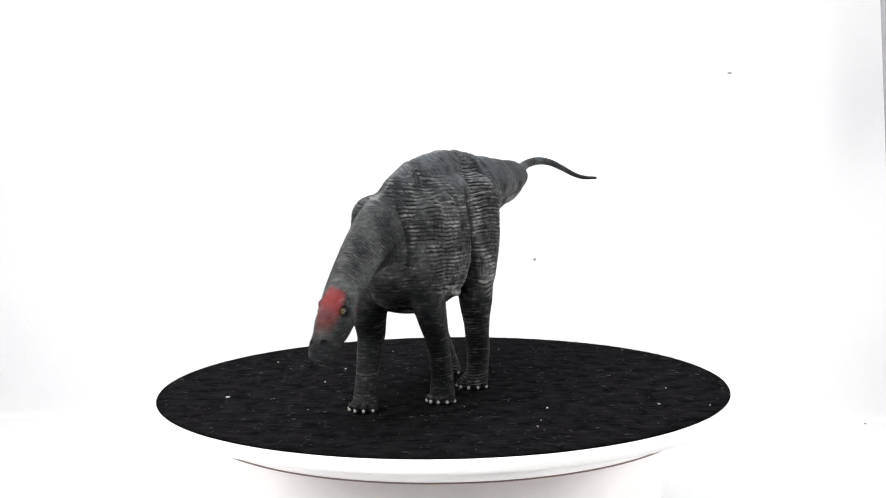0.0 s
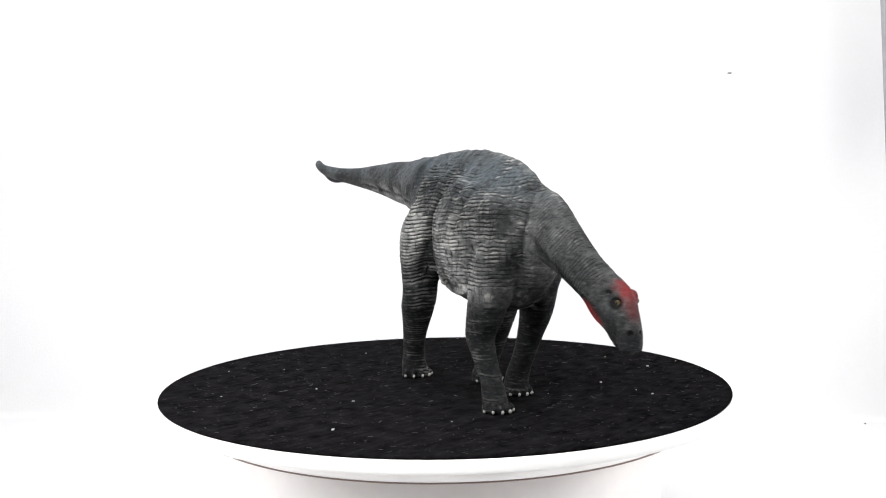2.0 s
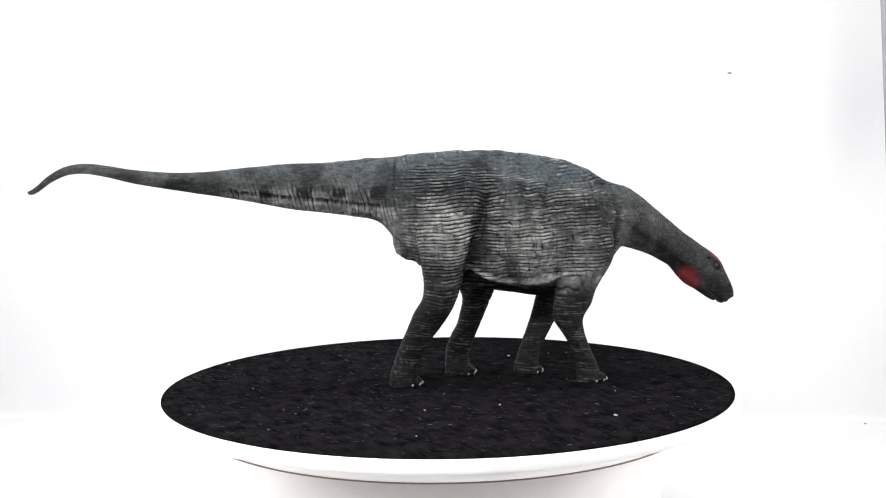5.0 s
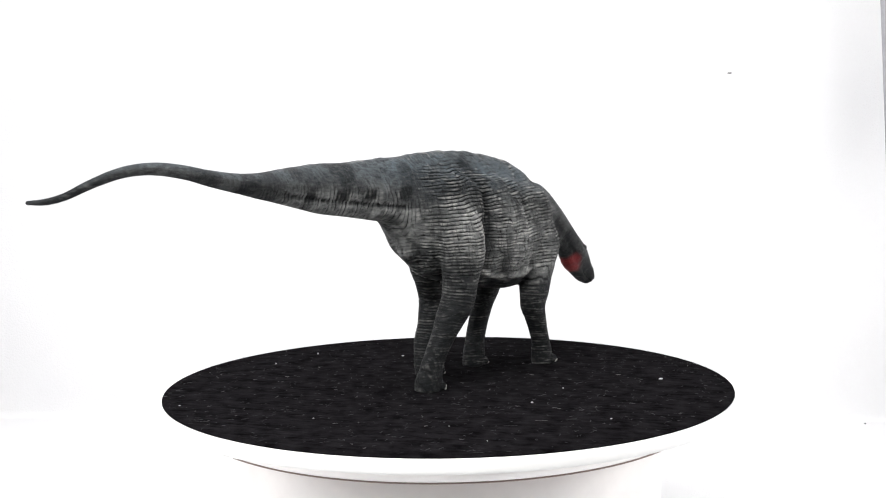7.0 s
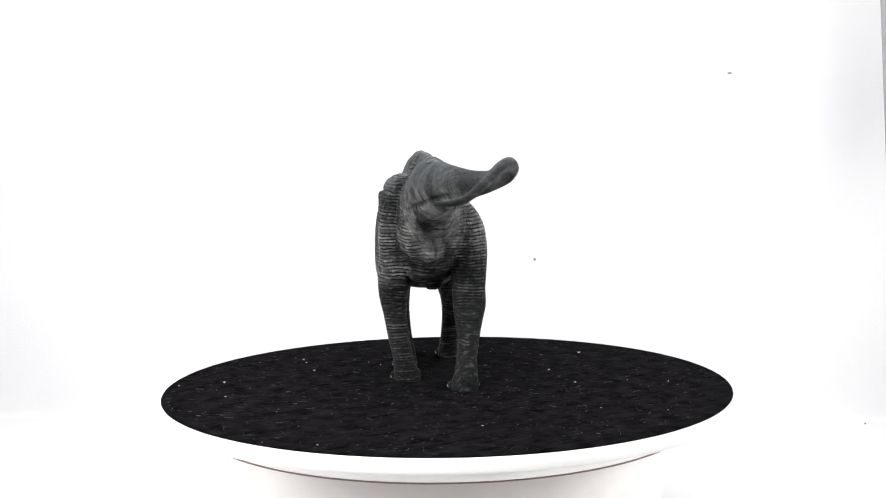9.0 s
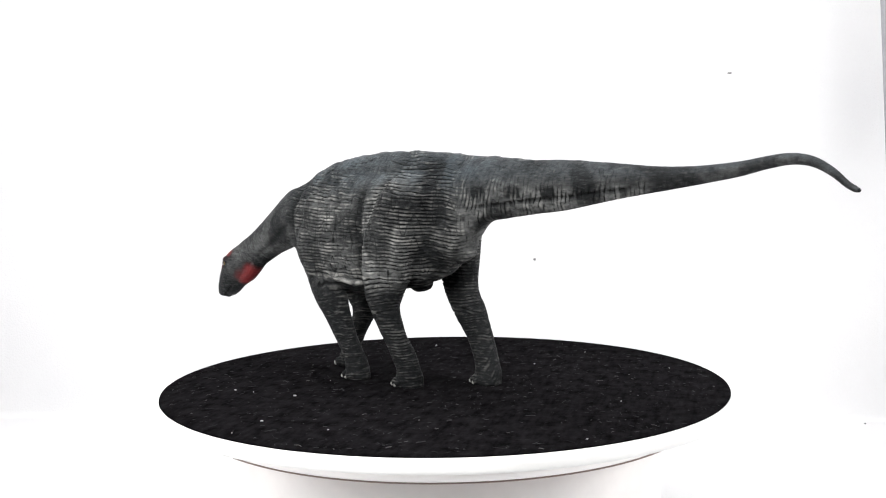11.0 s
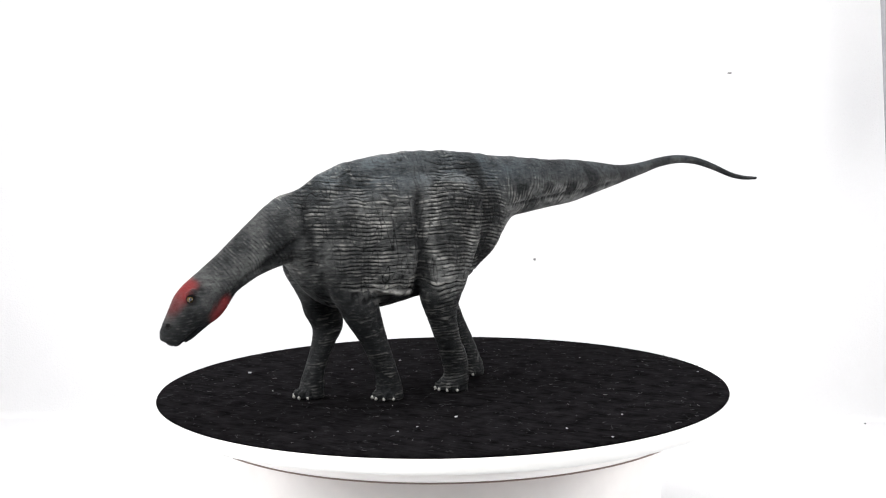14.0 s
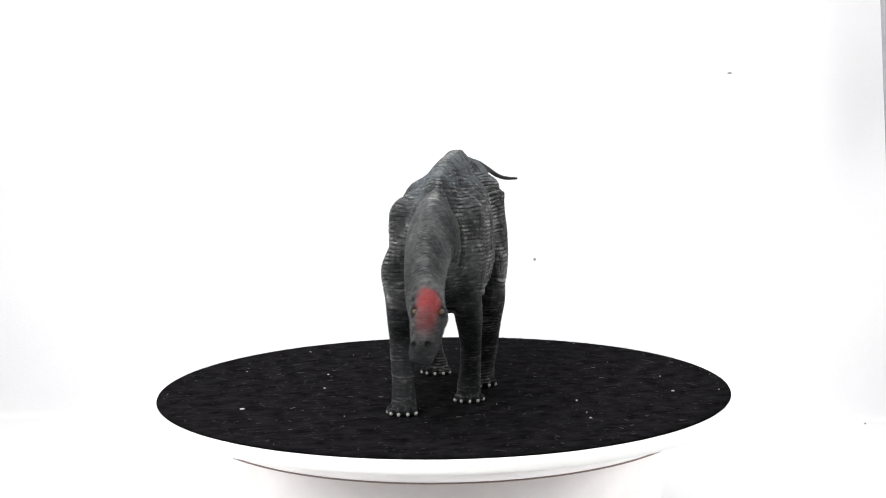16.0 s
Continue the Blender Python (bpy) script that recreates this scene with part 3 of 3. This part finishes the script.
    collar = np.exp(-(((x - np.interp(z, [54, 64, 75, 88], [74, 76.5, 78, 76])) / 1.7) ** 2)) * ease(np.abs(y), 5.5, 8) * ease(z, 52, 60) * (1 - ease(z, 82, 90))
    under = (z - np.interp(-x, [26, 50, 75, 100], [79.5, 82, 84.5, 88])) / 0.9
    seam = np.exp(-(under ** 2)) * ease(-x, 22, 30) * (1 - ease(-x, 88, 104))
    depth -= 2.1 * edge_l + 2.2 * edge_r + 0.9 * blade + 1.2 * collar + 0.6 * seam
    crest = np.interp(x, [-30, -2, 10, 32, 45, 60, 71], [101.5, 104, 104.6, 103.2, 101.2, 97.2, 91.8])
    below = crest - z
    zone = ease(x, -12, 2) * (1 - ease(x, 62, 72)) * ease(np.abs(y - ym), 4, 7)
    hollow = np.exp(-(((below - 9.0 - 1.5 * soft_noise) / 3.0) ** 2)) * zone
    caps = np.exp(-(((below - 16.5) / 4.5) ** 2)) * zone * (0.5 + 0.5 * np.cos((x - 10 + 6 * wob) / 17 * 2 * math.pi))
    depth += 1.3 * caps - 1.1 * hollow
    across = (x - 90) * 0.585 + (z - 68.6) * 0.81
    cord = np.exp(-(((across + 4.2) / 1.6) ** 2)) * neck * ease(np.abs(y), 3, 5)
    depth -= 0.8 * cord
    depth += (0.75 * strips + 0.9 * lump) * (flank + 0.6 * back) * (1 - legs) * (1 - neck) + 0.5 * lump * legs * ease(z, 8, 16)
    # the domes of the thighs and shoulders
    depth += 1.1 * blob(co, (14, 28, 84), (9, 14, 9)) + 1.5 * blob(co, (4, -20, 82), (10, 14, 10)) + 1.3 * blob(co, (59, 18, 76), (8, 12, 11)) + 1.3 * blob(co, (59, -18, 76), (8, 12, 11))
    depth += 0.9 * blob(co, (18, 24, 40), (6, 10, 6)) + 0.8 * blob(co, (-5, -16, 36), (6, 8, 6))
    # knobs along the spine and the fold along the flank
    ridge = np.exp(-(((y - ym) / 2.6) ** 2)) * ease(nrm[:, 2], 0.5, 0.9) * ease(x, -100, -60) * (1 - ease(x, 84, 96))
    depth += 0.3 * ridge * (0.45 + ease(np.array([noise.noise((p * 0.17, 0.0, 4.0)) for p in x.tolist()]), -0.1, 0.4))
    fold = np.exp(-(((z - (45.0 + 0.012 * (x - 34) ** 2)) / 1.3) ** 2)) * np.where(y > 2, ease(x, 29, 34), ease(x, 6, 14)) * (1 - ease(x, 46, 54)) * ease(np.abs(y - 2), 8, 13)
    depth += 1.3 * fold
    # flat scutes beside the spine
    plates = np.zeros(len(co))
    for px, dy, ln in ((37, 3.2, 6.0), (26, -3.0, 4.5), (15, 3.4, 5.0), (50, -2.8, 5.0), (59, 2.6, 5.0), (3, -3.4, 4.5), (-13, 3.2, 5.0), (-31, -2.6, 4.5), (71, -2.2, 4.0), (-49, 2.2, 4.5)):
        q = ((x - px) / ln) ** 2 + ((y - ym - dy) / 1.3) ** 2 + 0.9 * wob2 + 0.7 * gr
        plates = np.maximum(plates, (1 - ease(q, 0.5, 1.3)) * ease(nrm[:, 2], 0.2, 0.5))
    depth += 0.35 * plates
    # eye sockets, nostrils, mouth, ears
    for s in (-1, 1):
        depth -= 1.1 * blob(co, (127.4, 5.6 * s + 0.4, 49.5), (1.7, 1.6, 1.5))
        depth -= 1.2 * blob(co, (133.4, 2.3 * s - 1.9, 39.6), (1.8, 0.95, 0.8))
        depth -= 0.9 * blob(co, (122.5, 6.0 * s + 0.3, 52.8), (1.5, 1.5, 0.8))
    mouth = np.exp(-((((z - 32.9) - 0.82 * (129.0 - x)) / 0.5) ** 2)) * ease(x, 121.5, 123.5) * (z < 42)
    depth -= 0.6 * mouth
    co = co + nrm * depth[:, None]
    co[:, 2] = np.maximum(co[:, 2], 0.02)
    nrm = normals_of(co, quads)
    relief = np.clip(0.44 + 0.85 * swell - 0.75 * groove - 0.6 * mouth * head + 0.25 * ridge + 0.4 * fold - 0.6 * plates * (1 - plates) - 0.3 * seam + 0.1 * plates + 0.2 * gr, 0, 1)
    # colour masks
    wild = 0.5 + 0.5 * np.clip(2.2 * lump, -1, 1)
    pale = (1.05 * blob(co, (-1, -20, 69), (12, 12, 12)) + 0.95 * blob(co, (34, -22, 54), (20, 12, 11)) + 0.5 * blob(co, (61, -18, 48), (8, 10, 8))
            + 0.45 * blob(co, (48, -22, 70), (12, 12, 9)) + 0.85 * blob(co, (13, 30, 54), (11, 12, 10)) + 0.45 * blob(co, (38, 24, 54), (12, 12, 8)) + 0.12 * blob(co, (56, 22, 50), (12, 12, 8)) + 0.15 * blob(co, (59, -20, 66), (11, 12, 14)) + 0.95 * blob(co, (18, 26, 72), (10, 12, 17)) + 0.4 * blob(co, (25, -24, 72), (22, 12, 12)) + 0.3 * blob(co, (50, 22, 74), (14, 12, 9)) + 0.35 * blob(co, (88, -8, 67), (14, 6, 9))
            + 0.35 * blob(co, (12, 28, 90), (12, 10, 8)) + 0.3 * blob(co, (58, 18, 86), (6, 10, 7)) + 0.8 * ease(-nrm[:, 2], 0.1, 0.7) * tail * ease(x, -120, -70)
            + 0.6 * blob(co, (-14, 12, 66), (9, 9, 9)) + 0.35 * blob(co, (-55, 12, 86), (30, 14, 4)) + 0.6 * tail * (1 - ease(under, -1.5, 0.2)) * ease(x, -100, -80) + 0.4 * blob(co, (85, -2, 58), (16, 12, 5)) + 0.6 * ease(x - 0.5 * (z - 38), 128.5, 131) * head + 0.9 * fold)
    pale = np.clip(1.25 * pale * (0.55 + 0.7 * wild) * (1 - 0.8 * legs * ease(-z, -54, -30)), 0, 1)
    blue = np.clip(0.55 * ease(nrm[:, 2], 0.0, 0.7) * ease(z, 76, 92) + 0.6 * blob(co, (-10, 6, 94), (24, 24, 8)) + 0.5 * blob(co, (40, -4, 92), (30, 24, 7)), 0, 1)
    spots = ease(np.sin(x / 2.55 + 0.4 + 0.8 * lump), 0.1, 0.6) * np.exp(-(((z - 85.8) / 2.6) ** 4)) * tail * ease(x, -100, -85)
    # own dark paint plus shade coloured into legs, thigh edges, shoulder rims, neck folds
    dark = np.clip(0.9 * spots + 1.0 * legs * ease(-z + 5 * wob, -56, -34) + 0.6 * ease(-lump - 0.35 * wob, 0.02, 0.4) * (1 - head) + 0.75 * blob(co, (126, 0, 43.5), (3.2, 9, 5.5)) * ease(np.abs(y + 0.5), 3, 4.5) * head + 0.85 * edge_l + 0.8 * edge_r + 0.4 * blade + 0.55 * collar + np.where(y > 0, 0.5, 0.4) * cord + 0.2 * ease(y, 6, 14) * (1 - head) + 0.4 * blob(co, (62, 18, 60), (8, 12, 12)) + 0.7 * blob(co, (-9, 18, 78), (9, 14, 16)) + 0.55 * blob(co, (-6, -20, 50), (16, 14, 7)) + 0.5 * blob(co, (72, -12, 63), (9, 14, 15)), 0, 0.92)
    axis = 0.66 * (x - 122.5) - 0.75 * (z - 46.6)
    crown = ease((x - 122.5) * 0.75 + (z - 46.6) * 0.66, 3.4, 6.4) * ease(axis + 1.5 * wob2, -8.5, -4.5) * (1 - 0.5 * ease(axis, -1.0, 5.0) - 0.5 * ease(axis, 5.0, 13.0)) * (1 - ease(np.abs(y - 0.6) + 0.7 * wob2 + 0.8 * gr, 2.0, 5.4)) * head
    wattle = ease(0.1 * wob2 + 0.06 * gr + np.exp(-(((x - 112.5) / 7.4) ** 2) - (((z - 43.8) / 6.4) ** 2)), 0.25, 0.75) * ease(-(0.75 * (x - 110) + 0.66 * (z - 50)) + 1.2 * wob2, -4.5, 1.5)
    red = np.clip(np.maximum(0.95 * crown, wattle), 0, 1)
    pits = sum(1.2 * blob(co, (133.4, 2.3 * s - 1.9, 39.6), (2.2, 1.15, 1.0)) + 1.1 * blob(co, (126.6, 5.2 * s + 0.4, 49.3), (2.3, 2.0, 2.1)) + 0.9 * blob(co, (122.8, 6.0 * s + 0.3, 52.8), (2.0, 2.0, 0.9)) for s in (-1, 1))
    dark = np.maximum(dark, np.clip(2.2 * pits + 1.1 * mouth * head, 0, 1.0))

    dino = tagged(new("dinosaur_figurine"), "dark grey long-tailed dinosaur figurine with red forehead and throat", "figurine")
    # which part each face belongs to
    fc = co[quads].mean(1)
    fx, fy, fz = fc.T
    owner = np.zeros(len(quads), int)
    owner[(0.66 * (fx - 113) - 0.75 * (fz - 52)) > 0] = np.where(fx[(0.66 * (fx - 113) - 0.75 * (fz - 52)) > 0] > 95, 1, 0)
    owner[(owner == 0) & ((fx - 79) * 0.81 - (fz - 72) * 0.585 > 0) & (fx > 72) & (fz > 50)] = 2
    owner[(owner == 0) & (fx < -24)] = 3
    low = (owner == 0) & (fz < 47)
    owner[low & (fx < 27) & (fy > 5)] = 4
    owner[low & (fx < 20) & (fy <= 5) & (fz < 44)] = 5
    owner[low & (fx >= 40) & (fy > 4) & (fz < 44) & (np.abs(fx - np.interp(fz, [0, 22, 35, 47], [41, 48, 52, 56])) < 12)] = 6
    owner[low & (fx >= 40) & (fy < -5) & (fz < 44)] = 7
    made = {}
    for k, (nm, lab) in enumerate((("torso", ""), ("head", "grey head with red crown and throat patch"), ("neck", ""), ("tail", "tapering grey tail with dark blotches"),
                                   ("leg", ""), ("leg", ""), ("leg", ""), ("leg", ""))):
        q = quads[owner == k]
        used, inv = np.unique(q, return_inverse=True)
        me = bpy.data.meshes.new(nm)
        me.from_pydata((co[used] * 0.001).tolist(), [], inv.reshape(-1, 4).tolist())
        me.materials.append(HIDE)
        me.polygons.foreach_set("use_smooth", [True] * len(q))
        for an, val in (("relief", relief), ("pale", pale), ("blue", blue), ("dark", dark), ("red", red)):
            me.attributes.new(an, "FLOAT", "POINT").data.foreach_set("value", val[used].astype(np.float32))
        me.normals_split_custom_set_from_vertices(nrm[used].tolist())
        ob = new(nm, me)
        ob.parent = dino
        if lab:
            ob["label"] = lab
        made[k] = ob
    # eyes
    for s in (-1, 1):
        bm = bmesh.new()
        add_ball(bm, (0.1263, 0.0040 * s + 0.0004, 0.0493), (0.00130, 0.0011, 0.00120), (0, 0, 0), 16)
        eye = part("eye", bm, EYE_AMBER, made[1], "glossy amber painted eye")
        bm = bmesh.new()
        add_ball(bm, (0.1265, 0.00480 * s + 0.0004, 0.0493), (0.00072, 0.00036, 0.00078), (0, 0, 0), 12)
        part("pupil", bm, PUPIL, eye, "black pupil")
    # toenails
    for k, key in ((4, "hind_left"), (5, "hind_right"), (6, "fore_left"), (7, "fore_right")):
        cx, cy, rx, ry, turn, count = FEET[key]
        for i in range(count):
            a = radians(turn + (i - (count - 1) / 2) * 33)
            bm = bmesh.new()
            add_ball(bm, ((cx + (rx + 0.55) * math.cos(a)) * 0.001, (cy + (ry + 0.2) * math.sin(a)) * 0.001, 0.0013), (0.00095, 0.00062, 0.00085), (0, 14, math.degrees(a)), 10)
            part("toenail", bm, NAIL, made[k], "pale grey toenail")
    return dino


DINO = build_dinosaur()


def motions():
    """The plate turns on its base and carries the figurine round with it."""
    ts = [0.5 * i for i in range(33)]
    walk(PLATE, [(t, pose(0, 0, 0.085, 0, 0, table_angle(t))) for t in ts])
    walk(DINO, [(t, pose(0, 0, 0, 0, 0, HEADING + table_angle(t))) for t in ts])


motions()
